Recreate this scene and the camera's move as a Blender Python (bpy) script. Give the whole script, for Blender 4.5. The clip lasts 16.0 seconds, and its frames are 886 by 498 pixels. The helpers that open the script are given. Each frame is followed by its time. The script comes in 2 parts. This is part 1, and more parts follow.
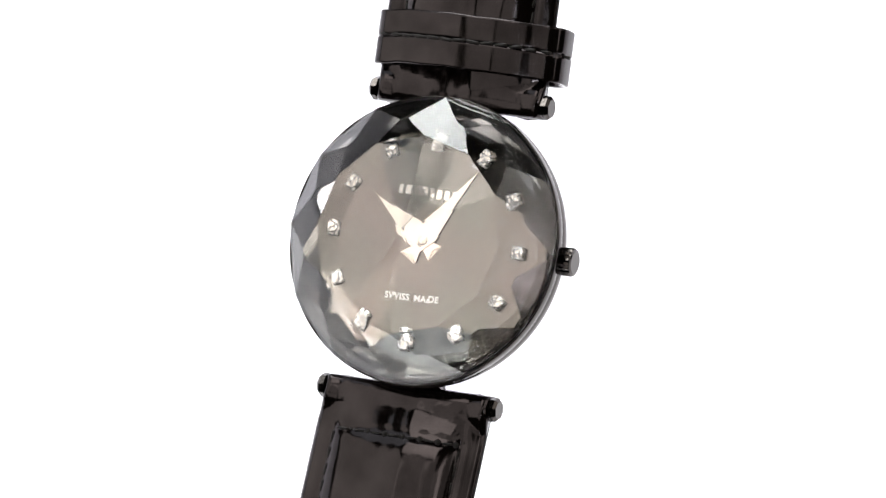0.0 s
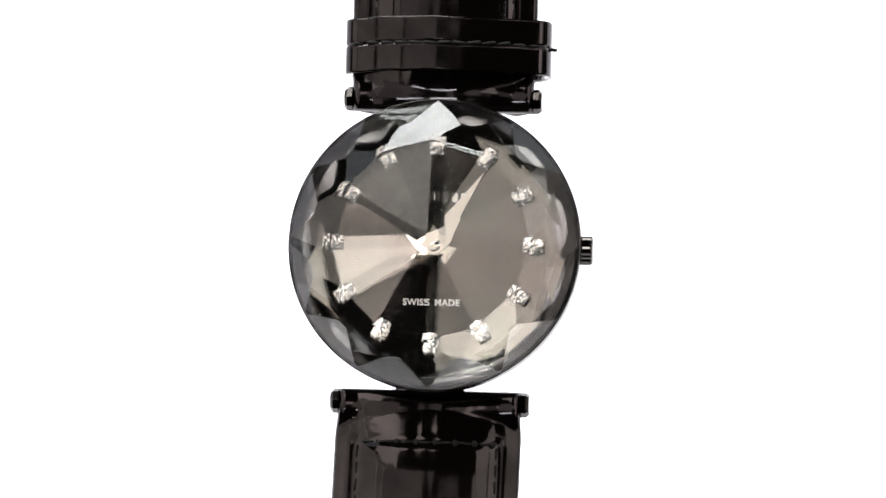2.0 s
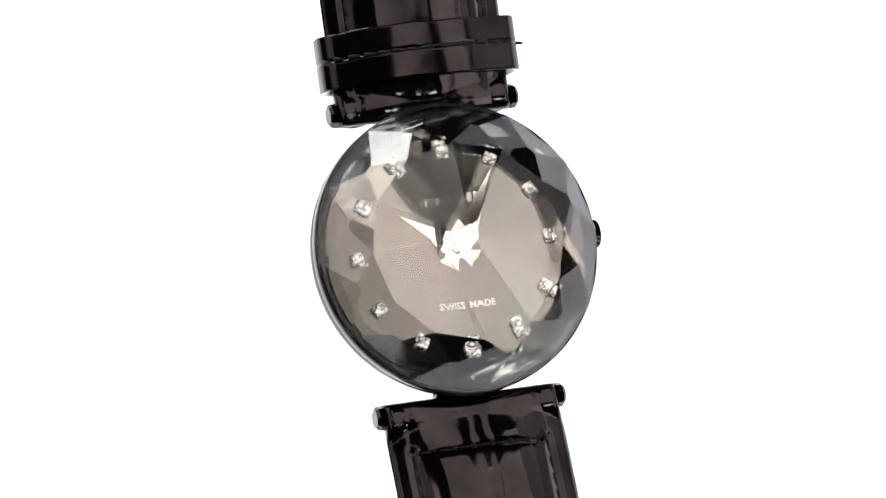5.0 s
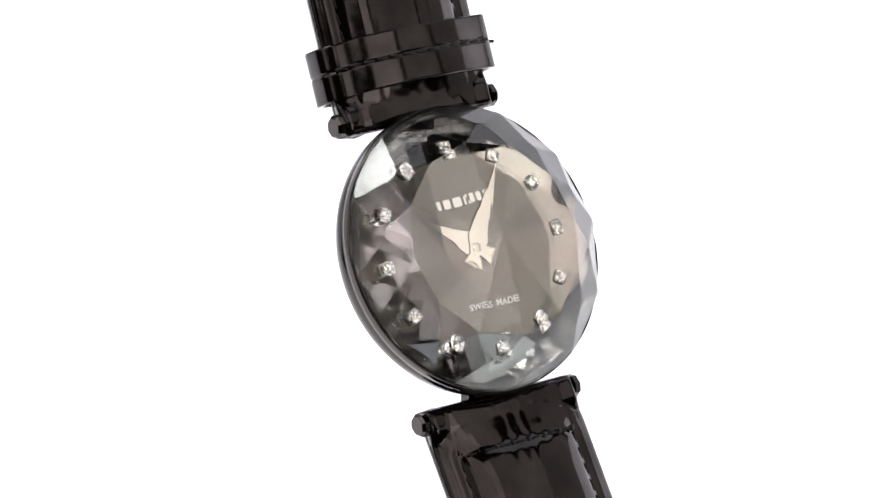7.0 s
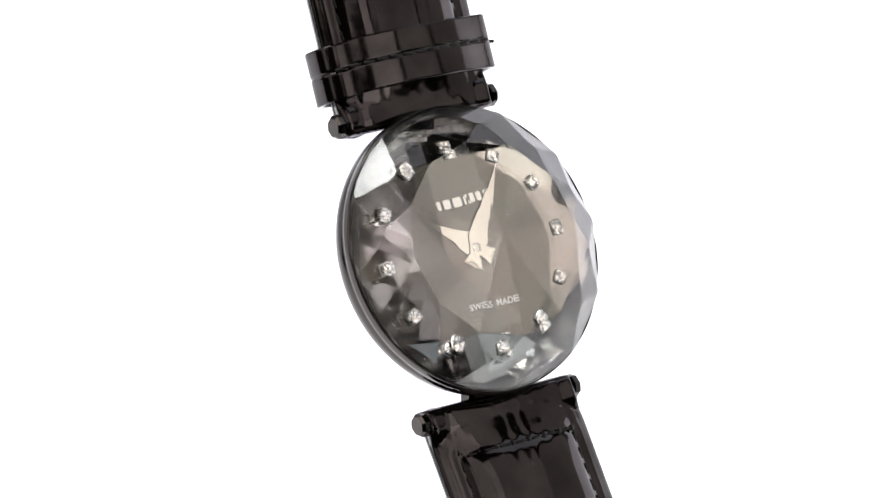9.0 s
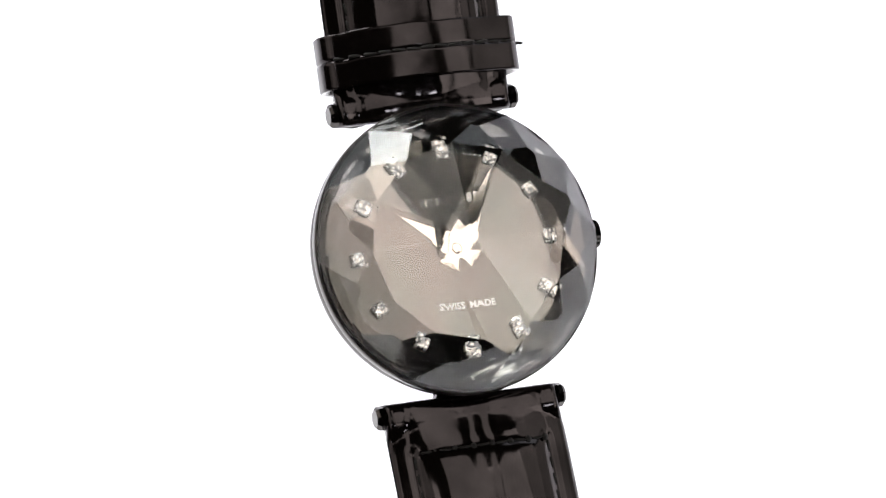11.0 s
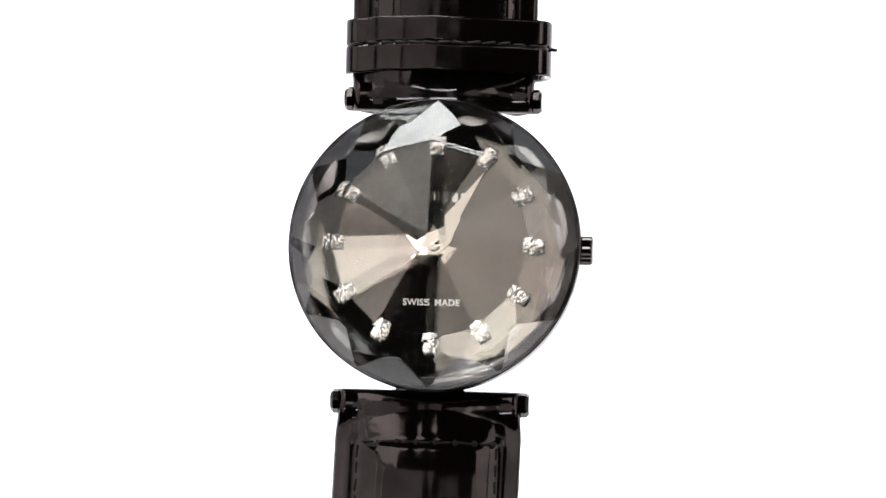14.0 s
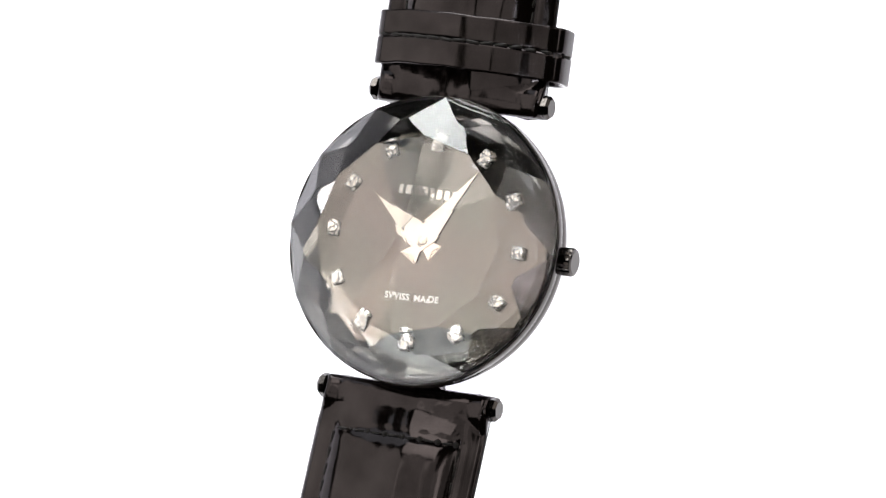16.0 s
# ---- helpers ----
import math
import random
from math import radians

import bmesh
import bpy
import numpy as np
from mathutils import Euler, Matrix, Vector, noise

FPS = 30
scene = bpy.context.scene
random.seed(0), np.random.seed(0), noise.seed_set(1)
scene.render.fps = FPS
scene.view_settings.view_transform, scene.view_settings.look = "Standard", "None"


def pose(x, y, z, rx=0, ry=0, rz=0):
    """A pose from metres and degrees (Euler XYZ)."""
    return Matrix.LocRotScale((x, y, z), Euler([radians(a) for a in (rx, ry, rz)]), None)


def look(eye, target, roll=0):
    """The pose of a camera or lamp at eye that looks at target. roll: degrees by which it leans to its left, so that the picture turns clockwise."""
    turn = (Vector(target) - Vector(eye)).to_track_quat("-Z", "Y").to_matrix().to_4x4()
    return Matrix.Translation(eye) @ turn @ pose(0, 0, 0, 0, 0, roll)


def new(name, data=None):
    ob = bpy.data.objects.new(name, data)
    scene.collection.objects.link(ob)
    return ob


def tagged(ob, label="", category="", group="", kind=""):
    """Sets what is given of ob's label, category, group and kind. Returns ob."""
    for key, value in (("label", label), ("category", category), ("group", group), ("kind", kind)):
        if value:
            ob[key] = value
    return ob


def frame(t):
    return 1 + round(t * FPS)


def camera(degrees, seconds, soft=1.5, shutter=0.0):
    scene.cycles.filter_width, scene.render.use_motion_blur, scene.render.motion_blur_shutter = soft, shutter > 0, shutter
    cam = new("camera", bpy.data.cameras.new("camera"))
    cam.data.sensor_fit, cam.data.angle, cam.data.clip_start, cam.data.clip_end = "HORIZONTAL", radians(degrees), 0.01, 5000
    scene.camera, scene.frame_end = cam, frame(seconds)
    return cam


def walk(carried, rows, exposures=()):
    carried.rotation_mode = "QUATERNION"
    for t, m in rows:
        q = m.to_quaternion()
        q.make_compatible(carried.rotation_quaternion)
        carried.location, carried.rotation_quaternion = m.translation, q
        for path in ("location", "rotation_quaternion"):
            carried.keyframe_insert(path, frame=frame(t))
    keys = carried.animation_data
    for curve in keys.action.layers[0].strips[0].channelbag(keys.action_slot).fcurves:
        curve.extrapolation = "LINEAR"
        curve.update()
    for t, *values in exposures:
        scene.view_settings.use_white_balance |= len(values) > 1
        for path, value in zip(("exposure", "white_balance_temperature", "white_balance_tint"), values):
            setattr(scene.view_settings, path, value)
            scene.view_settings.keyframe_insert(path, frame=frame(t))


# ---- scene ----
MM = 0.001
CENTRE_Z = 0.085          # height of the watch's face centre over the floor

# ---- camera: on a tripod, a long lens, still ----
cam = camera(10.5, 16.0, soft=1.5)
EYE = (0.0, -0.4759, 0.2345)
YAW, PITCH = radians(0.412), radians(17.674)
AIM = (EYE[0] - math.sin(YAW) * math.cos(PITCH), EYE[1] + math.cos(YAW) * math.cos(PITCH), EYE[2] - math.sin(PITCH))
CAMERA_POSE = look(EYE, AIM, -3.245)
walk(cam, [(0.0, CAMERA_POSE), (16.0, CAMERA_POSE)])


def turn_at(t):
    """Degrees of the turntable; it runs forward for eight seconds and then back."""
    u = min(t, 16.0 - t)
    return 8.963 * (u - 3.5) - 0.0673 * (u - 3.5) ** 2


TABLE_ROWS = [0.5 * k for k in range(16)] + [7.75, 7.9, 8.0, 8.1, 8.25] + [8.5 + 0.5 * k for k in range(16)]


WATCH_ON_TABLE = pose(-3.12 * MM, -5.63 * MM, CENTRE_Z, 63.83, 0, 6.99) @ pose(0, 0, 0, 0, 0, -2.36)


def watch_pose(t):
    return pose(0, 0, 0, 0, 0, turn_at(t)) @ WATCH_ON_TABLE


# ---- light: a photographer's studio with soft boxes round a white sweep ----
world = bpy.data.worlds.new("studio")
scene.world = world
world.use_nodes = True
world.node_tree.nodes["Background"].inputs["Color"].default_value = (1.0, 0.97, 0.94, 1)
world.node_tree.nodes["Background"].inputs["Strength"].default_value = 0.008


def soft_box(name, eye, target, w, h, radiance, colour=(1, 1, 1)):
    lamp = bpy.data.lights.new(name, "AREA")
    lamp.shape, lamp.size, lamp.size_y = "RECTANGLE", w, h
    lamp.energy, lamp.color = radiance * math.pi * w * h, colour
    ob = new(name, lamp)
    ob.matrix_world = look(eye, target)
    return ob


FOCUS = (0, 0, CENTRE_Z)


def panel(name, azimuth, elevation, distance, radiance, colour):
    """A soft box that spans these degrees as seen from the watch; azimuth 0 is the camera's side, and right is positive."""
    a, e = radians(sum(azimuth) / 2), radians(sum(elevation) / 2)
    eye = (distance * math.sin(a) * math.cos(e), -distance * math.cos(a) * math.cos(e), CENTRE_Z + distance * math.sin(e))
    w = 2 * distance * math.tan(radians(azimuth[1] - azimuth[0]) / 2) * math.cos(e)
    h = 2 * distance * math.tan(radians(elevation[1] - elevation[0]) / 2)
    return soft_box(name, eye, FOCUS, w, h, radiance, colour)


WARM, COOL = (1.0, 0.935, 0.87), (0.88, 0.94, 1.0)
soft_box("overhead_soft_box", (-0.159, 0.102, 0.685), (-0.159, 0.102, 0.0), 0.32, 0.35, 15.0, (0.98, 1.0, 0.99))
panel("side_soft_box", (-50, -35), (22.5, 43.5), 0.62, 1.21, WARM)
panel("side_soft_box", (-35, -18.2), (22.5, 43.5), 0.62, 0.88, WARM)
panel("side_soft_box", (-96, -51), (14, 43.5), 0.66, 1.49, WARM)
panel("side_soft_box", (-50, -25), (11, 22), 0.62, 1.21, WARM)
panel("high_soft_box", (-58, -24), (44, 60), 0.60, 3.12, WARM)
panel("high_soft_box", (-112, -62), (45, 62), 0.60, 1.14, COOL)
panel("high_soft_box", (84, 128), (38, 62), 0.60, 1.28, COOL)
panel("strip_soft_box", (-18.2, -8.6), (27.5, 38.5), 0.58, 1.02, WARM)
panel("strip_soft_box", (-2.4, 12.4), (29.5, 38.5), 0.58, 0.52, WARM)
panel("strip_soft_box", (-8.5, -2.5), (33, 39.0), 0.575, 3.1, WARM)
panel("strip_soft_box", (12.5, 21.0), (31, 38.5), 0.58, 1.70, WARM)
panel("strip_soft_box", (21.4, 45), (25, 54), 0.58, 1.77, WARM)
panel("side_soft_box", (46, 62), (21, 43), 0.62, 2.06, WARM)
panel("side_soft_box", (63, 81), (10, 43), 0.64, 0.99, WARM)
panel("side_soft_box", (82, 113), (4, 34), 0.66, 0.64, WARM)
panel("low_soft_box", (45, 62), (8, 20.5), 0.64, 3.2, WARM)
panel("small_lamp", (34.0, 36.45), (16.2, 19.0), 0.64, 22.0, COOL)
panel("small_lamp", (-20.9, -14), (20.5, 22.2), 0.64, 22.0, COOL)


# light runs on inside the cut glass over many inner reflections
scene.cycles.max_bounces, scene.cycles.glossy_bounces, scene.cycles.transmission_bounces = 16, 14, 14


# ---- materials ----
def material(name, base, rough, metal=0.0, **more):
    m = bpy.data.materials.new(name)
    m.use_nodes = True
    b = m.node_tree.nodes["Principled BSDF"]
    b.inputs["Base Color"].default_value = (*base, 1)
    b.inputs["Roughness"].default_value = rough
    b.inputs["Metallic"].default_value = metal
    for key, value in more.items():
        b.inputs[key.replace("_", " ")].default_value = value
    return m


def nodes_of(m):
    return m.node_tree.nodes, m.node_tree.links, m.node_tree.nodes["Principled BSDF"]


def add_noise(m, scale, low, high, socket="Roughness", detail=4.0, where="Object"):
    n, l, b = nodes_of(m)
    co, tex, ramp = n.new("ShaderNodeTexCoord"), n.new("ShaderNodeTexNoise"), n.new("ShaderNodeMapRange")
    tex.inputs["Scale"].default_value, tex.inputs["Detail"].default_value = scale, detail
    ramp.inputs["From Min"].default_value, ramp.inputs["From Max"].default_value = 0.3, 0.7
    ramp.inputs["To Min"].default_value, ramp.inputs["To Max"].default_value = low, high
    l.new(co.outputs[where], tex.inputs["Vector"])
    l.new(tex.outputs["Fac"], ramp.inputs["Value"])
    l.new(ramp.outputs["Result"], b.inputs[socket])
    return tex


def add_bump(m, layers):
    """layers: (scale per metre, depth in metres, detail)."""
    n, l, b = nodes_of(m)
    co = n.new("ShaderNodeTexCoord")
    last = None
    for scale, depth, detail in layers:
        tex, bump = n.new("ShaderNodeTexNoise"), n.new("ShaderNodeBump")
        tex.inputs["Scale"].default_value, tex.inputs["Detail"].default_value = scale, detail
        bump.inputs["Distance"].default_value = depth
        l.new(co.outputs["Object"], tex.inputs["Vector"])
        l.new(tex.outputs["Fac"], bump.inputs["Height"])
        if last:
            l.new(last.outputs["Normal"], bump.inputs["Normal"])
        last = bump
    l.new(last.outputs["Normal"], b.inputs["Normal"])


PATENT = material("black_patent_leather", (0.002, 0.0014, 0.0012), 0.09, Specular_IOR_Level=0.48, Specular_Tint=(1.0, 0.88, 0.90, 1))
add_noise(PATENT, 500, 0.045, 0.10)
add_noise(PATENT, 210, 0.26, 0.52, "Specular IOR Level", 4.0)
add_bump(PATENT, [(380, 0.000006, 1.0), (2600, 0.0000008, 2.0)])
LINING = material("dark_leather_edge", (0.014, 0.012, 0.011), 0.30, Specular_IOR_Level=0.5)
add_bump(LINING, [(1500, 0.00004, 3.0)])
THREAD = material("black_waxed_thread", (0.010, 0.009, 0.008), 0.55, Specular_IOR_Level=0.2)
add_bump(THREAD, [(5000, 0.00004, 2.0)])
BLACK_STEEL = material("black_plated_steel", (0.055, 0.050, 0.047), 0.09, 1.0)
add_noise(BLACK_STEEL, 700, 0.06, 0.15)
GUNMETAL = material("gunmetal_plated_steel", (0.05, 0.045, 0.042), 0.18, 1.0)
add_noise(GUNMETAL, 1500, 0.11, 0.22)
SEAT = material("satin_grey_ring", (0.14, 0.133, 0.13), 0.16, 1.0)
GASKET = material("grey_metal_glass_seat", (0.07, 0.066, 0.064), 0.3, 1.0)
CRYSTAL = material("mineral_glass", (1, 1, 1), 0.0, Transmission_Weight=1.0, IOR=1.52)
DIAL = material("sunray_brushed_metal", (0.31, 0.287, 0.26), 0.34, 1.0, Anisotropic=0.88, Anisotropic_Rotation=0.25)
HAND_METAL = material("champagne_polished_metal", (0.96, 0.90, 0.81), 0.05, 1.0)
PRINT = material("silver_white_print", (0.98, 0.97, 0.96), 0.34, 1.0)
LOGO_METAL = material("silver_applied_metal", (0.97, 0.95, 0.91), 0.07, 1.0)
GEM = material("cut_crystal_stone", (0.99, 0.96, 0.92), 0.22, 1.0)
PRONG = material("silver_prong_metal", (0.88, 0.85, 0.81), 0.38, 1.0)
ACRYLIC = material("clear_acrylic", (0.74, 0.72, 0.77), 0.0, Transmission_Weight=1.0, IOR=1.12)
SWEEP = material("white_emissive_sweep", (0.86, 0.86, 0.86), 0.6)
# emission added so the sheet stays white beyond what the lamps give it
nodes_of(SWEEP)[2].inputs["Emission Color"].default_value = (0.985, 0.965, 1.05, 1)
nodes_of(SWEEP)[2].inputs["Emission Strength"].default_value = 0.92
add_noise(SWEEP, 60, 0.55, 0.65)
BOARD = material("white_emissive_board", (0.84, 0.83, 0.85), 0.65)
# glow added to the boards on the left; the right ones use SWEEP
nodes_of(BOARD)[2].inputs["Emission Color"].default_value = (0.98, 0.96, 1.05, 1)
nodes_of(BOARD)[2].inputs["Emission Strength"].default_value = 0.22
add_noise(BOARD, 40, 0.6, 0.7)


def brush_dial():
    """Grain that runs out from the middle: fine spokes in tone, roughness and the tangent."""
    n, l, b = nodes_of(DIAL)
    co, sep, ang, rot = n.new("ShaderNodeTexCoord"), n.new("ShaderNodeSeparateXYZ"), n.new("ShaderNodeMath"), n.new("ShaderNodeTexNoise")
    ang.operation = "ARCTAN2"
    l.new(co.outputs["Object"], sep.inputs["Vector"])
    l.new(sep.outputs["Y"], ang.inputs[0])
    l.new(sep.outputs["X"], ang.inputs[1])
    rot.noise_dimensions = "1D"
    rot.inputs["Scale"].default_value, rot.inputs["Detail"].default_value = 70.0, 3.0
    l.new(ang.outputs["Value"], rot.inputs["W"])
    mix = n.new("ShaderNodeMix")
    mix.data_type = "RGBA"
    mix.inputs["A"].default_value, mix.inputs["B"].default_value = (0.222, 0.203, 0.184, 1), (0.276, 0.253, 0.230, 1)
    l.new(rot.outputs["Fac"], mix.inputs["Factor"])
    # the dial's faint iridescent sheen, painted in as fixed pink and green tints
    hue, play, tint = n.new("ShaderNodeTexNoise"), n.new("ShaderNodeValToRGB"), n.new("ShaderNodeMix")
    hue.inputs["Scale"].default_value, hue.inputs["Detail"].default_value = 130.0, 1.0
    l.new(co.outputs["Object"], hue.inputs["Vector"])
    play.color_ramp.elements[0].position, play.color_ramp.elements[0].color = 0.35, (0.955, 1.015, 1.005, 1)
    play.color_ramp.elements[1].position, play.color_ramp.elements[1].color = 0.65, (1.04, 0.985, 1.0, 1)
    l.new(hue.outputs["Fac"], play.inputs["Fac"])
    tint.data_type, tint.blend_type = "RGBA", "MULTIPLY"
    tint.inputs["Factor"].default_value = 1.0
    l.new(mix.outputs["Result"], tint.inputs["A"])
    l.new(play.outputs["Color"], tint.inputs["B"])
    gloss, tan = n.new("ShaderNodeBsdfAnisotropic"), n.new("ShaderNodeTangent")
    gloss.distribution = "BECKMANN"
    gloss.inputs["Roughness"].default_value, gloss.inputs["Anisotropy"].default_value = 0.125, 0.0
    tan.direction_type, tan.axis = "RADIAL", "Z"
    l.new(tan.outputs["Tangent"], gloss.inputs["Tangent"])
    l.new(tint.outputs["Result"], gloss.inputs["Color"])
    l.new(gloss.outputs["BSDF"], n["Material Output"].inputs["Surface"])


brush_dial()


# ---- small mesh tools ----
def part(name, bm, mat, parent=None, label="", smooth=False):
    """Links a bmesh, built in millimetres, as one mesh under its thing."""
    bmesh.ops.recalc_face_normals(bm, faces=bm.faces)
    bmesh.ops.scale(bm, vec=(MM, MM, MM), verts=bm.verts)
    me = bpy.data.meshes.new(name)
    for f in bm.faces:
        f.smooth = smooth
    bm.to_mesh(me)
    bm.free()
    me.materials.append(mat)
    ob = new(name, me)
    ob.parent = parent
    return tagged(ob, label)


def lathe(bm, profile, n=96, centre=(0, 0, 0), axis="z"):
    rings = []
    for r, z in profile:
        ring = []
        for k in range(n):
            a = 2 * math.pi * k / n
            p = (r * math.cos(a), r * math.sin(a), z)
            if axis == "x":
                p = (p[2], p[0], p[1])
            ring.append(bm.verts.new((p[0] + centre[0], p[1] + centre[1], p[2] + centre[2])))
        rings.append(ring)
    for a, b in zip(rings, rings[1:]):
        for k in range(n):
            bm.faces.new((a[k], a[(k + 1) % n], b[(k + 1) % n], b[k]))
    return rings


def capped(bm, profile, n=96, centre=(0, 0, 0), axis="z"):
    rings = lathe(bm, profile, n, centre, axis)
    bm.faces.new(rings[0])
    bm.faces.new(rings[-1])


def loft(bm, sections, closed=True):
    """Skin over a row of closed outlines with the same number of points."""
    rows = [[bm.verts.new(p) for p in s] for s in sections]
    n = len(rows[0])
    for a, b in zip(rows, rows[1:]):
        for k in range(n if closed else n - 1):
            bm.faces.new((a[k], a[(k + 1) % n], b[(k + 1) % n], b[k]))
    if closed:
        bm.faces.new(rows[0])
        bm.faces.new(rows[-1])
    return rows


def extrude_outline(bm, outline, z0, z1, chamfer=0.0):
    """A flat plate of a plan outline between two heights, its upper edge chamfered."""
    cx = sum(p[0] for p in outline) / len(outline)
    cy = sum(p[1] for p in outline) / len(outline)
    inner = []
    for x, y in outline:
        d = math.hypot(x - cx, y - cy) or 1
        k = max(0.0, 1 - chamfer / d)
        inner.append((cx + (x - cx) * k, cy + (y - cy) * k))
    loft(bm, [[(x, y, z0) for x, y in outline], [(x, y, z1 - chamfer) for x, y in outline], [(x, y, z1) for x, y in inner]])


def bar(bm, a, b, r, n=6):
    """A rod with tapered ends from a to b."""
    a, b = Vector(a), Vector(b)
    d = (b - a).normalized()
    u = d.orthogonal().normalized()
    v = d.cross(u)
    sections = []
    for f, k in ((0, 0.5), (0.15, 1), (0.85, 1), (1, 0.5)):
        c = a.lerp(b, f)
        sections.append([c + (u * math.cos(2 * math.pi * i / n) + v * math.sin(2 * math.pi * i / n)) * r * k for i in range(n)])
    loft(bm, sections)


def smoothstep(a, b, x):
    t = min(1.0, max(0.0, (x - a) / (b - a)))
    return t * t * (3 - 2 * t)


# ---- the setting ----
def build_sweep():
    """One seamless white sheet: floor, a wide curve, and the wall behind."""
    bm = bmesh.new()
    line = [(-85.0, 0.0), (0, 0), (300, 0), (600, 0)]
    line += [(600 + 400 * math.sin(a), 400 - 400 * math.cos(a)) for a in [radians(9 * k) for k in range(1, 11)]]
    line += [(1000.0, 500.0), (1000.0, 620.0)]
    sections = []
    for y, z in line:
        sections.append([(-1500, y, z), (1500, y, z)])
    rows = [[bm.verts.new(p) for p in s] for s in sections]
    for a, b in zip(rows, rows[1:]):
        bm.faces.new((a[0], a[1], b[1], b[0]))
    ob = part("backdrop", bm, SWEEP, None, "seamless white studio sweep with added glow, under and behind the watch", True)
    tagged(ob, category="backdrop", kind="structure")
    solid = ob.modifiers.new("thickness", "SOLIDIFY")
    solid.thickness, solid.offset = 0.004, -1
    return ob


build_sweep()


def build_wing(side, front, top):
    """A tall white board beside the sweep, unseen, its glow added to brighten the glass rim."""
    bm = bmesh.new()
    extrude_outline(bm, [(side * 800, front), (side * 806, front), (side * 806, 1040), (side * 800, 1040)], 2, top, 1.0)
    ob = part("backdrop", bm, BOARD if side < 0 else SWEEP, None, "added glowing white board, unseen, beside the sweep")
    return tagged(ob, category="backdrop", kind="structure")


build_wing(-1, 120, 480)
build_wing(1, 120, 330)


def build_tall_board(side, front):
    """A taller white board that closes the back corner, unseen and glowing for the rim's reflections."""
    bm = bmesh.new()
    extrude_outline(bm, [(side * 790, front), (side * 796, front), (side * 796, 1040), (side * 790, 1040)], 2, 1150, 1.0)
    ob = part("backdrop", bm, BOARD if side < 0 else SWEEP, None, "added tall glowing white board, unseen, at the back corner of the sweep")
    return tagged(ob, category="backdrop", kind="structure")


build_tall_board(1, 425)
build_tall_board(-1, 400)

# ---- the watch ----
RIM, MID, INNER, INNER_H, APEX_H = 15.0, 12.4, 10.32, 3.38, 5.0
KITE = 0.428               # half the kite's width at its shoulders, in hours
MID_H = INNER_H * (RIM - MID * math.cos(radians(30 * KITE))) / (RIM - INNER)
BAR_Y, BAR_Z = 15.6, -3.9
LOWER_SHIFT = pose(-0.25 * MM, -0.35 * MM, -0.6 * MM)   # the lower bar sits a little deeper and further out than the upper one

watch = tagged(new("wrist_watch"), "black wrist watch with faceted crystal and patent strap", "watch")


def hour(h, r, z):
    a = radians(30 * h)
    return (r * math.sin(a), r * math.cos(a), z)


def build_crystal():
    """Thick cut glass: twelve fields round a low point, a crown of kites and triangles, a round girdle."""
    bm = bmesh.new()
    apex = bm.verts.new((0, 0.25, APEX_H))
    inner = [bm.verts.new(hour(h, INNER, INNER_H)) for h in range(12)]
    ahead = [bm.verts.new(hour(h + KITE, MID, MID_H)) for h in range(12)]
    behind = [bm.verts.new(hour(h - KITE, MID, MID_H)) for h in range(12)]
    rim = [bm.verts.new(hour(h, RIM, 0)) for h in range(12)]
    steps = 8
    arcs = []
    for h in range(12):
        # the rim between two points lies where the flat of the outer field meets the round girdle
        p, q, m = Vector(hour(h, RIM, 0)), Vector(hour(h + 1, RIM, 0)), Vector(hour(h + 0.5, MID * math.cos(radians(30 * (0.5 - KITE))), MID_H))
        nrm = (q - p).cross(m - p).normalized()
        arc = [rim[h]]
        for k in range(1, steps):
            x, y, _ = hour(h + k / steps, RIM, 0)
            z = p.z - (nrm.x * (x - p.x) + nrm.y * (y - p.y)) / nrm.z
            arc.append(bm.verts.new((x, y, z)))
        arcs.append(arc)
    for h in range(12):
        g = (h + 1) % 12
        bm.faces.new((apex, inner[h], inner[g]))
        bm.faces.new((inner[h], ahead[h], behind[g], inner[g]))
        bm.faces.new((rim[h], ahead[h], inner[h], behind[h]))
        bm.faces.new((*arcs[h], rim[g], behind[g], ahead[h]))
    top = [v for arc in arcs for v in arc]
    low = [bm.verts.new((v.co.x, v.co.y, -0.95)) for v in top]
    foot = [bm.verts.new((v.co.x * 0.962, v.co.y * 0.962, -0.95)) for v in top]
    under = [bm.verts.new((v.co.x * 0.958, v.co.y * 0.958, -1.15)) for v in top]
    n = len(top)
    for a, b in ((top, low), (low, foot), (foot, under)):
        for k in range(n):
            bm.faces.new((a[k], b[k], b[(k + 1) % n], a[(k + 1) % n]))
    bm.faces.new(under)
    facet_edges = [e for e in bm.edges if max(v.co.z for v in e.verts) > MID_H * 0.5]
    bmesh.ops.bevel(bm, geom=facet_edges, offset=0.035, offset_type="OFFSET", segments=1, profile=0.5, affect="EDGES", clamp_overlap=True)
    ob = part("crystal", bm, CRYSTAL, watch, "thick faceted clear glass with kite-shaped cuts")
    ob.data.materials.append(GASKET)
    for face in ob.data.polygons:
        if abs(face.normal.z) < 0.25 or (face.normal.z < -0.97 and len(face.vertices) == 4):
            face.material_index = 1
    return ob


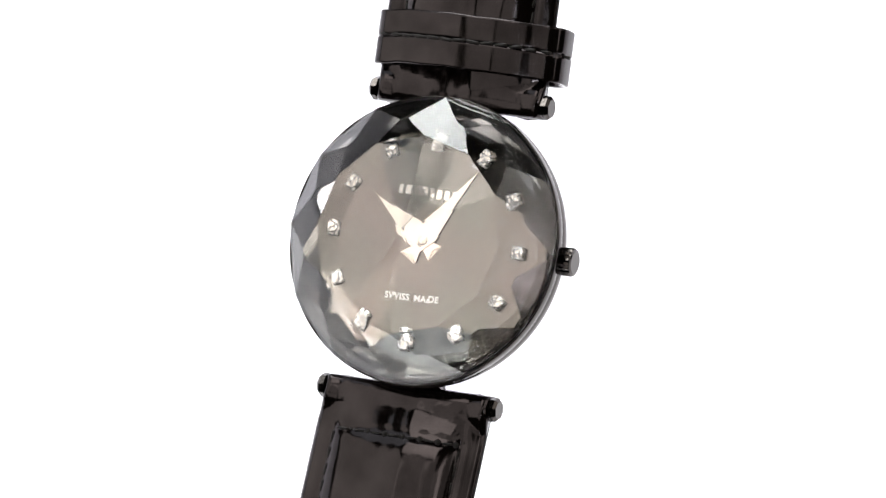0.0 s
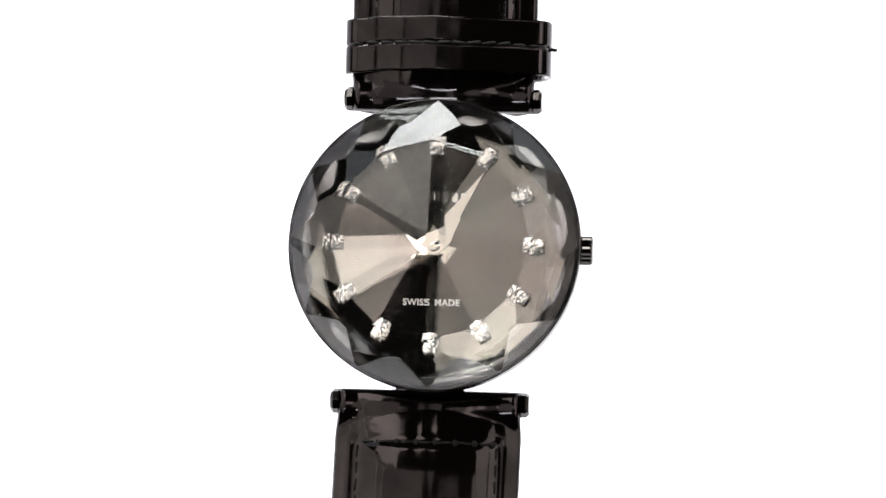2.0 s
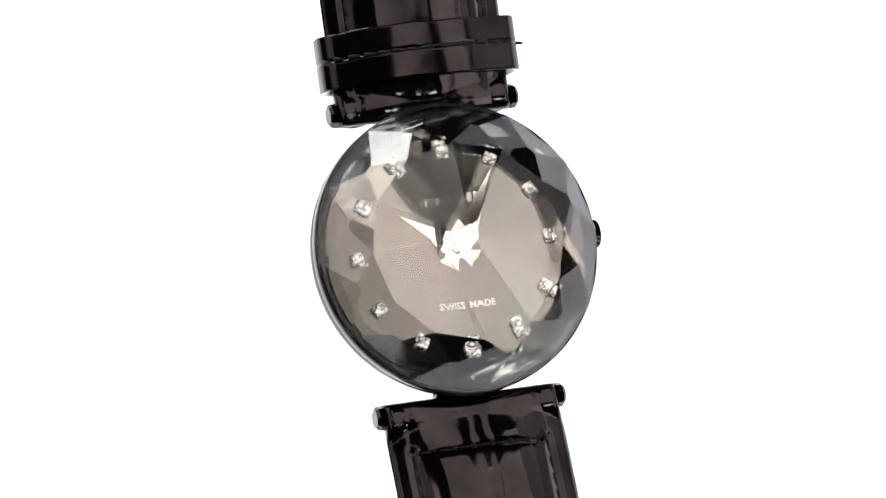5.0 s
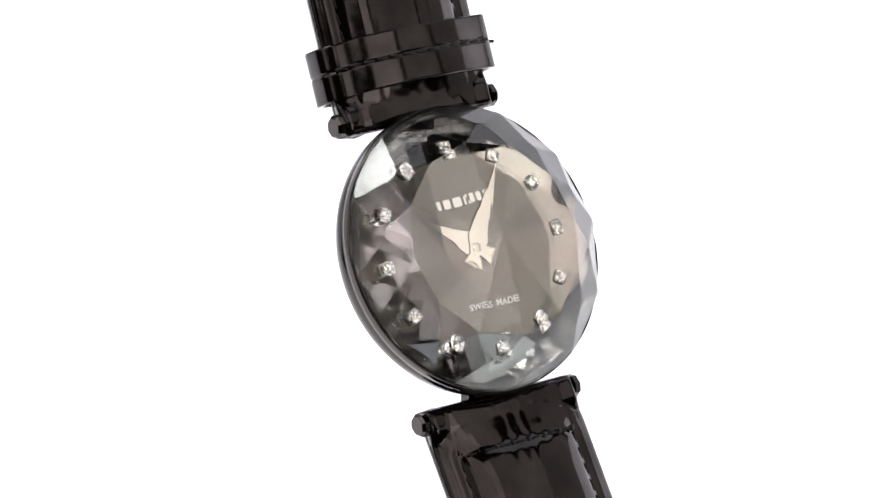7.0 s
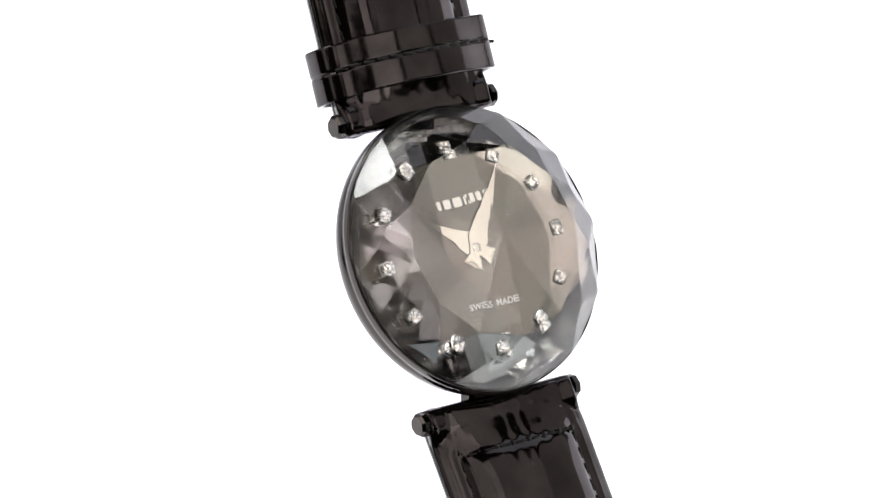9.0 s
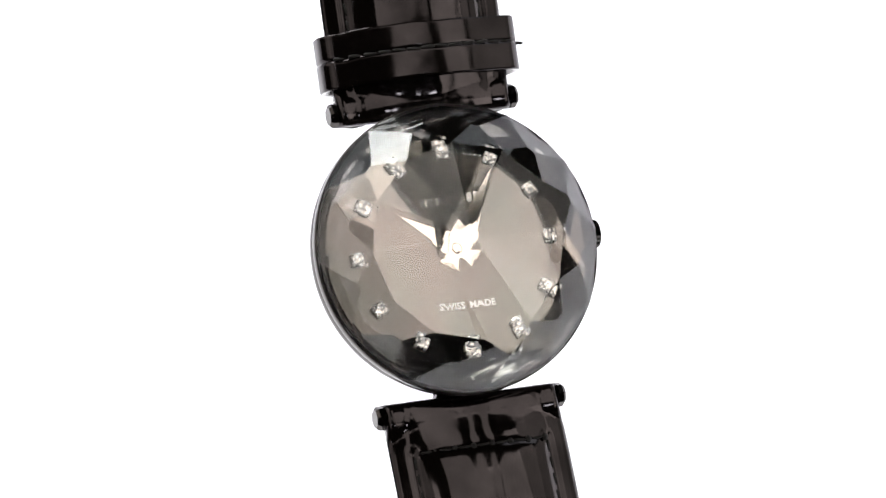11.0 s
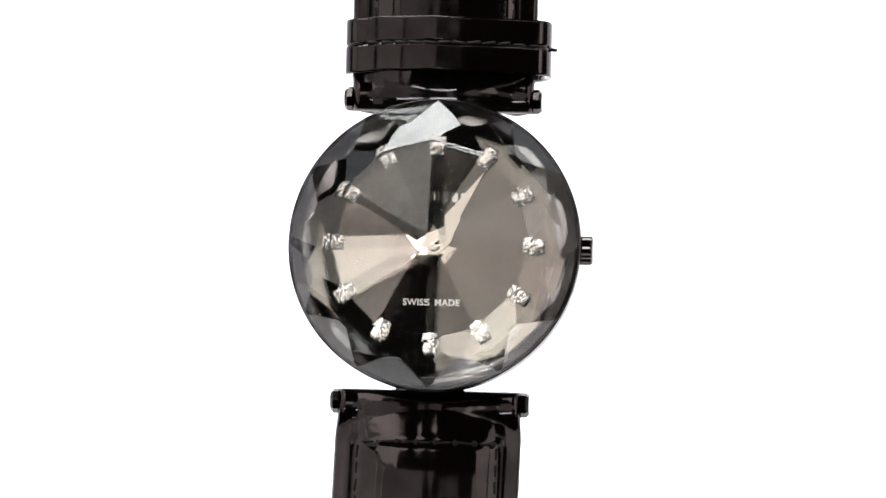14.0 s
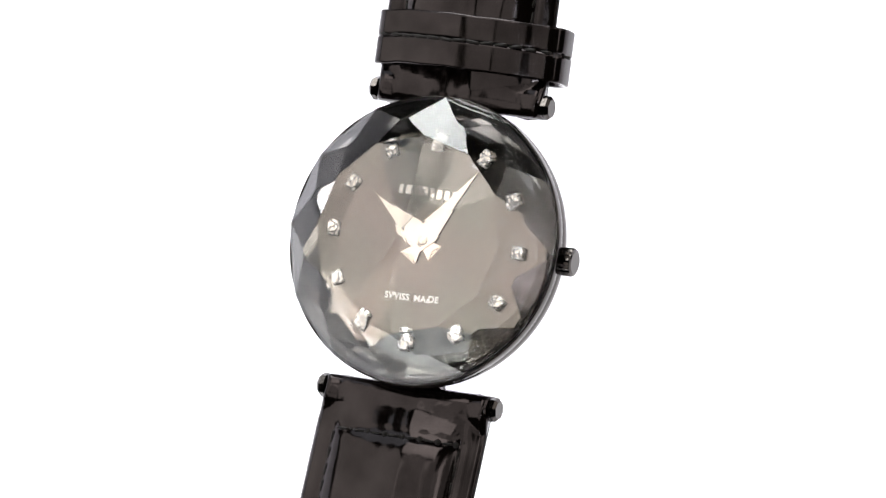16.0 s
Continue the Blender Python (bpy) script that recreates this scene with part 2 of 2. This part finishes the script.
def build_case():
    bm = bmesh.new()
    profile = [(14.46, -2.2), (14.46, -0.99), (15.02, -0.97), (15.02, -0.40), (15.1, -0.44), (15.15, -0.7), (15.16, -1.25), (15.14, -1.5), (15.0, -1.7), (15.08, -1.9), (15.12, -2.5),
               (14.98, -3.2), (14.6, -3.9), (14.0, -4.4), (13.2, -4.8), (12.4, -5.05), (12.2, -5.4), (11.6, -5.6)]
    rings = lathe(bm, profile, 128)
    bm.faces.new(rings[-1])
    case = part("case", bm, BLACK_STEEL, watch, "round polished black steel case", True)
    bm = bmesh.new()
    lathe(bm, [(14.44, -1.25), (14.2, -1.3), (12.9, -1.86), (12.8, -1.92), (12.8, -2.1), (14.44, -2.2), (14.44, -1.25)], 96)
    part("dial_ring", bm, SEAT, case, "dark polished ring round the dial", True)
    return case


def build_dial():
    bm = bmesh.new()
    capped(bm, [(13.68, -2.3), (13.68, -2.0), (13.6, -1.95)], 96)
    dial = part("dial", bm, DIAL, watch, "dark grey sunray-brushed metal dial")
    for text, y, size in (("SWISS MADE", -5.75, 0.95),):
        curve = bpy.data.curves.new("lettering", "FONT")
        curve.body, curve.size, curve.extrude, curve.offset = text, size, 0.015, 0.022
        curve.align_x, curve.align_y, curve.resolution_u, curve.space_word, curve.space_character = "CENTER", "CENTER", 3, 1.7, 1.04
        made = bpy.data.objects.new("lettering", curve)
        mesh = bpy.data.meshes.new_from_object(made)
        mesh.transform(Matrix.Translation((0, y * MM, -1.935 * MM)) @ Matrix.Scale(MM, 4))
        mesh.materials.clear()
        mesh.materials.append(PRINT)
        ob = new("lettering", mesh)
        ob.parent = dial
        tagged(ob, "small white printed capitals")
        bpy.data.objects.remove(made)
    # the maker's mark: seven plain upright shapes
    widths = (0.5, 0.95, 1.15, 0.28, 0.62, 0.62, 0.85)
    x = -3.2
    for k, w in enumerate(widths):
        bm = bmesh.new()
        h = 0.56
        c = 0.13
        box = [(x + c, 4.55 - h), (x + w - c, 4.55 - h), (x + w, 4.55 - h + c), (x + w, 4.55 + h - c), (x + w - c, 4.55 + h), (x + c, 4.55 + h),
               (x, 4.55 + h - c), (x, 4.55 - h + c)]
        extrude_outline(bm, box, -1.95, -1.88, 0.06)
        part("mark", bm, LOGO_METAL, dial, "small raised silver shape of the maker's mark" if k == 0 else "")
        x += w + 0.24
    return dial


def build_pointer(name, length, width, clock, z, tail):
    """A dagger with a ridge along it and a forked tail."""
    bm = bmesh.new()
    half = width / 2
    left = [(0, length), (-half * 0.55, length * 0.42), (-half, 0.9), (-half * 0.62, -0.45), (-half * 0.5, -0.9), (-tail * 0.62, -tail * 1.28), (-tail * 0.15, -tail * 1.02)]
    ridge = [length - 0.01, length * 0.42, 0.9, -0.45, -0.9, -tail * 1.04, -tail * 1.0]
    lo, up = z, z + 0.06
    rows = []
    for (x, y), ry in zip(left, ridge):
        rows.append([bm.verts.new(p) for p in ((x, y, lo), (x, y, up), (0, ry, up), (-x, y, up), (-x, y, lo))])
    for a, b in zip(rows, rows[1:]):
        for k in range(5):
            bm.faces.new((a[k], a[(k + 1) % 5], b[(k + 1) % 5], b[k]))
    bm.faces.new(rows[-1])
    bmesh.ops.remove_doubles(bm, verts=bm.verts, dist=0.002)
    bmesh.ops.dissolve_degenerate(bm, dist=0.001, edges=bm.edges)
    bmesh.ops.rotate(bm, cent=(0, 0, 0), matrix=Matrix.Rotation(-radians(clock), 3, "Z"), verts=bm.verts)
    return part(name, bm, HAND_METAL, watch, "pale champagne polished metal, tapered with a forked tail")


def build_stones():
    """A small many-sided stone in a square four-prong seat at each hour."""
    rng = random.Random(11)
    seats, gems = [], []
    for k in range(4):
        bm = bmesh.new()
        rows = lathe(bm, [(0.70, 0.10), (0.74, 0.24), (0.64, 0.34), (0.46, 0.41), (0.22, 0.45)], 12)
        bm.faces.new(rows[-1])
        bm.faces.new(rows[0])
        for v in bm.verts:
            square = 1 + 0.16 * (1 - abs(math.cos(2 * math.atan2(v.co.y, v.co.x))))
            v.co.x = v.co.x * square + rng.uniform(-0.05, 0.05)
            v.co.y = v.co.y * square + rng.uniform(-0.05, 0.05)
            v.co.z += rng.uniform(-0.05, 0.05) if v.co.z > 0.2 else 0
        bmesh.ops.triangulate(bm, faces=bm.faces)
        gems.append(bm)
    bm = bmesh.new()
    corner = [(x + 0.16 * math.cos(radians(a)), y + 0.16 * math.sin(radians(a))) for x, y, b in ((0.46, 0.46, 0), (-0.46, 0.46, 90), (-0.46, -0.46, 180), (0.46, -0.46, 270))
              for a in (b, b + 45, b + 90)]
    extrude_outline(bm, corner, 0.0, 0.24, 0.06)
    for sx in (-1, 1):
        for sy in (-1, 1):
            capped(bm, [(0.13, 0.02), (0.13, 0.26), (0.10, 0.33), (0.04, 0.36)], 6, (sx * 0.52, sy * 0.52, 0))
    seat = bm
    gem_parts = [part("stone", g, GEM, watch, "small sparkling clear stone in a square seat") for g in gems]
    seat_data = part("prong_seat", seat, PRONG, gem_parts[0], "square silver seat with four tiny prongs").data
    for h in range(12):
        stone = gem_parts[h] if h < 4 else new("stone", gem_parts[(h * 3) % 4].data)
        stone.parent = watch
        x, y, _ = hour(h, 9.6, 0)
        stone.matrix_local = pose(x * MM, y * MM, -1.95 * MM, 0, 0, -30 * h)
        tagged(stone, "small sparkling clear stone in a square seat")
        if h:
            ob = new("prong_seat", seat_data)
            ob.parent = stone
            tagged(ob, "square silver seat with four tiny prongs")


def build_crown():
    bm = bmesh.new()
    n = 40
    sections = []
    for x, r, tooth in ((14.7, 1.0, 0), (14.95, 1.0, 0), (15.0, 1.42, 0), (15.1, 1.5, 0.10), (16.0, 1.5, 0.10), (16.15, 1.40, 0), (16.25, 1.15, 0)):
        ring = []
        for k in range(n):
            a = 2 * math.pi * k / n
            q = r - (tooth if k % 2 else 0)
            ring.append((x, q * math.cos(a), -2.9 + q * math.sin(a)))
        sections.append(ring)
    loft(bm, sections)
    part("crown", bm, BLACK_STEEL, watch, "small black knurled winding crown")


def build_lug(side):
    """The neck from the case and the cross tube that carries the strap, with a faceted cap on each end."""
    s = side
    bm = bmesh.new()
    sections = []
    for f in [k / 8 for k in range(9)]:
        y = s * (12.2 + f * (BAR_Y - 12.2))
        half = 3.2 + 1.6 * f ** 3
        zc, th = -3.9 + f * (BAR_Z + 3.9), 1.1 - 0.25 * f
        sections.append([(-half, y, zc - th), (-half, y, zc + th * 0.6), (-half + 0.5, y, zc + th), (half - 0.5, y, zc + th), (half, y, zc + th * 0.6), (half, y, zc - th)])
    loft(bm, sections)
    lug = part("lug", bm, BLACK_STEEL, watch, "polished black neck with a cross tube")
    for e in (-1, 1):
        bm = bmesh.new()
        line = [(e * 5.4, s * 15.4, -4.2), (e * 6.5, s * 14.85, -4.4), (e * 7.6, s * 14.65, -4.5), (e * 8.7, s * 14.75, -4.4), (e * 9.7, s * 15.3, -4.1)]
        sections = []
        for k, c in enumerate(line):
            r = 0.62 - 0.05 * k
            sections.append([(c[0], c[1] + r * math.cos(a), c[2] + r * math.sin(a)) for a in [2 * math.pi * q / 8 for q in range(8)]])
        loft(bm, sections)
        part("arm", bm, BLACK_STEEL, lug, "", True)
    bm = bmesh.new()
    capped(bm, [(1.0, -9.3), (1.0, 9.3)], 24, (0, s * BAR_Y, BAR_Z), "x")
    part("tube", bm, BLACK_STEEL, lug, "", True)
    for e in (-1, 1):
        bm = bmesh.new()
        capped(bm, [(1.1, e * 9.35), (1.28, e * 9.45), (1.28, e * 10.0), (1.0, e * 10.3)], 8, (0, s * BAR_Y, BAR_Z), "x")
        part("end_cap", bm, GUNMETAL, lug, "faceted gunmetal screw cap")
    if side < 0:
        lug.matrix_local = LOWER_SHIFT


def strap_line(s, side):
    """Middle of the strap at s millimetres from the bar: distance outwards along the arm, height and slope. The upper arm
    bends back over the cuff; the lower one hangs along its leg."""
    straight = 16.0 if side > 0 else 60.0
    if s <= straight:
        return BAR_Y + s, BAR_Z + (0.11 if side > 0 else 0.10) * s, radians(6.3 if side > 0 else 5.7)
    r = 30.0
    a = (s - straight) / r
    return BAR_Y + straight + r * math.sin(a), BAR_Z + 0.11 * straight - r * (1 - math.cos(a)), -a


def strap_front(u, s):
    """Height of the front face over the middle: rolled over the tube, a saddle, then a pad inside the stitching."""
    roll = (1.0 + 0.35 * (abs(u) / 9.2) ** 2) * math.sqrt(max(0.0, 1 - ((s - 0.2) / 2.6) ** 2)) if s < 2.6 else 0.0
    flat = 0.95 - 0.35 * smoothstep(7.4, 9.2, abs(u))
    pad = 0.14 * smoothstep(3.6, 5.4, s) * (1 - smoothstep(4.6, 7.3, abs(u)))
    crown = 1.05 * (0.42 + 0.58 * smoothstep(-0.5, 8.0, s)) * (1 - (min(abs(u), 7.2) / 7.2) ** 3.4)
    groove = -0.16 * math.exp(-((abs(u) - 7.3) / 0.40) ** 2) * smoothstep(3.4, 4.6, s)
    seam = -0.05 * math.exp(-((s - 4.3) / 0.45) ** 2) * (1 - smoothstep(6.8, 7.4, abs(u)))
    wave = 0.09 * noise.noise((u * 0.30, s * 0.035, 3.1)) + 0.016 * noise.noise((u * 1.0, s * 0.12, 9.0))
    wave += 0.02 * noise.noise((u * 1.1, s * 3.8, 5.0)) * math.exp(-((s - 3.0) / 1.1) ** 2)
    pucker = 0.0
    if 2.8 < s < 5.8 and abs(u) < 7.4:
        near = 2.0 * round((u + 5.0) / 2.0) - 5.0
        pucker = -0.03 * math.exp(-((u - near) ** 2 + (s - 4.3) ** 2) / 0.3)
    return max(roll, flat * smoothstep(-0.6, 1.2, s)) + pad + crown + groove + seam + wave + pucker


def build_strap(side, name):
    bm = bmesh.new()
    us = [-9.45 + 18.9 * k / 64 for k in range(65)]
    ss = [-1.3 + 0.36 * k for k in range(50)] + [17.2 + 1.2 * k for k in range(30)]
    sections = []
    for s in ss:
        y, z, a = strap_line(s, side)
        sec = []
        for u in us:
            h = strap_front(u, s + (0 if side < 0 else 0.15)) if s > -1.25 else 0.25
            edge = smoothstep(9.45, 9.0, abs(u))
            h = h * (0.45 + 0.55 * edge)
            sec.append((u * (1 + 0.02 * smoothstep(1.0, 4.0, s)), side * (y - h * math.sin(a)), z + h * math.cos(a)))
        for u in (9.45, 4.6, 0.0, -4.6, -9.45):
            sec.append((u, side * (y + 0.15 * math.sin(a)), z - 0.15 * math.cos(a)))
        sections.append(sec)
    loft(bm, sections)
    strap = part(name, bm, PATENT, watch, "glossy black patent leather strap, padded and stitched", True)
    # the lining behind it, a separate thinner layer
    bm = bmesh.new()
    sections = []
    for s in [-0.9 + 1.0 * k for k in range(52)]:
        y, z, a = strap_line(s, side)
        sections.append([(u, side * (y - h * math.sin(a)), z + h * math.cos(a)) for u, h in ((-9.25, -0.2), (9.25, -0.2), (9.4, -0.5), (9.1, -1.2), (-9.1, -1.2), (-9.4, -0.5))])
    loft(bm, sections)
    part("lining", bm, LINING, strap, "matt dark lining layer", False)
    # stitches: a row across, then down both edges
    bm = bmesh.new()
    bar(bm, (-0.66, 0, 0), (0.66, 0, 0), 0.14)
    stitch = part("stitch", bm, THREAD, strap, "black thread stitch", True)
    spots = [(-6.0 + 2.0 * k, 4.3, 0.0) for k in range(7)]
    spots += [(e * 7.2, 5.3 + 1.75 * k, 90.0) for e in (-1, 1) for k in range(8)]
    for k, (u, s, turn) in enumerate(spots):
        y, z, a = strap_line(s, side)
        h = strap_front(u, s) + 0.12
        ob = stitch if k == 0 else new("stitch", stitch.data)
        ob.parent = strap
        jitter = random.uniform(-6, 6)
        ob.matrix_local = pose(u * MM, side * y * MM, (z + h) * MM, 0, random.uniform(-5, 5) if turn == 0 else 0, turn + jitter)
        if k < 7:
            bm = bmesh.new()
            capped(bm, [(0.15, -0.1), (0.36, 0.0), (0.33, 0.14), (0.12, 0.24)], 8)
            knot = part("stitch_hole", bm, THREAD, strap, "", True)
            knot.matrix_local = pose((u + 1.0) * MM if k < 6 else (u + 0.9) * MM, side * y * MM, (z + h - 0.12) * MM)
    if side < 0:
        strap.matrix_local = LOWER_SHIFT
    return strap


def build_keeper():
    """The loop round the upper strap, with a seam along its middle and a loose thread end."""
    half, y0, y1, side_x = 10.75, 18.1, 23.75, 0.35
    def ring(inset, y, wob):
        pts = []
        w, top, bottom, r = half - inset, -1.5 - inset, -6.6 + inset, 2.0 - inset
        n = 8
        for cx, cz, start in ((w - r, top - r, 0), (-w + r, top - r, 90), (-w + r, bottom + r, 180), (w - r, bottom + r, 270)):
            for k in range(n + 1):
                a = radians(start + 90 * k / n)
                x, z = cx + r * math.cos(a), cz + r * math.sin(a)
                pts.append((x + side_x, y + 0.22 * noise.noise((x * 0.25, z * 0.25, wob)), z))
            if start == 0:
                for k in range(1, 12):
                    x = (w - r) - (2 * (w - r)) * k / 12
                    pts.append((x + side_x, y + 0.22 * noise.noise((x * 0.25, 0, wob)), top + 1.45 * (1 - (x / (w - r)) ** 2) + 0.10 * noise.noise((x * 0.35, y * 0.04, 2))))
        return pts
    bm = bmesh.new()
    seam = (y0 + y1) / 2 + 0.1
    rows = [ring(0.10, y0, 1), ring(0.0, y0 + 0.1, 1), ring(0.0, y0 + 0.25, 1), ring(0.0, seam - 0.4, 1), ring(0.0, seam - 0.22, 1), ring(0.05, seam - 0.1, 1), ring(0.16, seam, 1), ring(0.05, seam + 0.1, 1), ring(0.0, seam + 0.22, 1), ring(0.0, seam + 0.4, 1),
            ring(0.0, y1 - 0.25, 1), ring(0.0, y1 - 0.1, 1), ring(0.10, y1, 1), ring(1.0, y1 - 0.1, 1), ring(1.0, y0 + 0.1, 1), ring(0.10, y0, 1)]
    loops = [[bm.verts.new(p) for p in r] for r in rows]
    n = len(loops[0])
    for a, b in zip(loops, loops[1:]):
        for k in range(n):
            bm.faces.new((a[k], a[(k + 1) % n], b[(k + 1) % n], b[k]))
    bmesh.ops.remove_doubles(bm, verts=bm.verts, dist=0.001)
    for v in bm.verts:
        v.co.z += 0.10 * (v.co.y - 20.9)
    keeper = part("strap_keeper", bm, PATENT, watch, "glossy black leather loop with a stitched seam", True)
    bm = bmesh.new()
    bar(bm, (-0.78, 0, 0), (0.78, 0, 0), 0.2)
    data = part("seam_stitch", bm, THREAD, keeper, "black thread stitch", True)
    for k in range(13):
        x = -9.0 + 1.5 * k
        ob = data if k == 0 else new("seam_stitch", data.data)
        ob.parent = keeper
        z = -1.56 + 1.45 * (1 - min(1.0, (x / 8.75) ** 2)) - (0.12 if abs(x) > 8.4 else 0)
        ob.matrix_local = pose((x + side_x) * MM, (seam + random.uniform(-0.07, 0.07)) * MM, z * MM, 0, 0, random.uniform(-9, 9))
    bm = bmesh.new()
    bar(bm, (10.9, seam, -3.1), (11.75, seam - 0.15, -3.0), 0.2)
    part("thread_end", bm, THREAD, keeper, "short loose thread end", True)


build_case()
build_dial()
build_pointer("hour_hand", 6.5, 2.25, -55, -1.93, 1.5)
build_pointer("minute_hand", 8.8, 2.2, 33, -1.85, 1.6)
bm = bmesh.new()
capped(bm, [(0.5, -1.95), (0.5, -1.77), (0.40, -1.74)], 20)
part("centre_pin", bm, HAND_METAL, watch, "", True)
build_stones()
build_crystal()
build_crown()
build_lug(1)
build_lug(-1)
build_strap(1, "upper_strap")
build_strap(-1, "lower_strap")
build_keeper()

# ---- the stand ----
stand = tagged(new("watch_stand"), "clear acrylic display stand carrying the watch", "stand")


def build_stand():
    """A clear strip bent over at the top, which runs down behind the strap to a flat foot on the floor."""
    line = []
    for k in range(9):
        a = radians(80 - 10 * k)
        line.append((27 + 25 * math.sin(a), -8.0 - 25 * (1 - math.cos(a))))
    line += [(27 - 9.6 * k, -8.0) for k in range(1, 13)]
    sections = []
    for k, (y, z) in enumerate(line):
        y2, z2 = line[min(k + 1, len(line) - 1)]
        y1, z1 = line[max(k - 1, 0)]
        d = Vector((y2 - y1, z2 - z1)).normalized()
        ny, nz = -d.y * 3.0, d.x * 3.0
        sections.append([(-4.7, y, z), (4.7, y, z), (4.7, y + ny, z + nz), (-4.7, y + ny, z + nz)])
    bm = bmesh.new()
    loft(bm, sections)
    cuff = part("cuff", bm, ACRYLIC, stand, "bent clear plastic strip")
    cuff.matrix_local = WATCH_ON_TABLE
    bm = bmesh.new()
    corner = [(x + 5 * math.cos(radians(a)), y + 5 * math.sin(radians(a))) for x, y, b in ((20, 35, 0), (-20, 35, 90), (-20, -46, 180), (20, -46, 270)) for a in (b, b + 30, b + 60, b + 90)]
    extrude_outline(bm, corner, 0.3, 3.3, 0.4)
    part("base_plate", bm, ACRYLIC, stand, "flat clear plastic foot")


build_stand()


def motions():
    walk(watch, [(t, watch_pose(t)) for t in TABLE_ROWS])
    walk(stand, [(t, pose(0, 0, 0, 0, 0, turn_at(t))) for t in TABLE_ROWS])


motions()
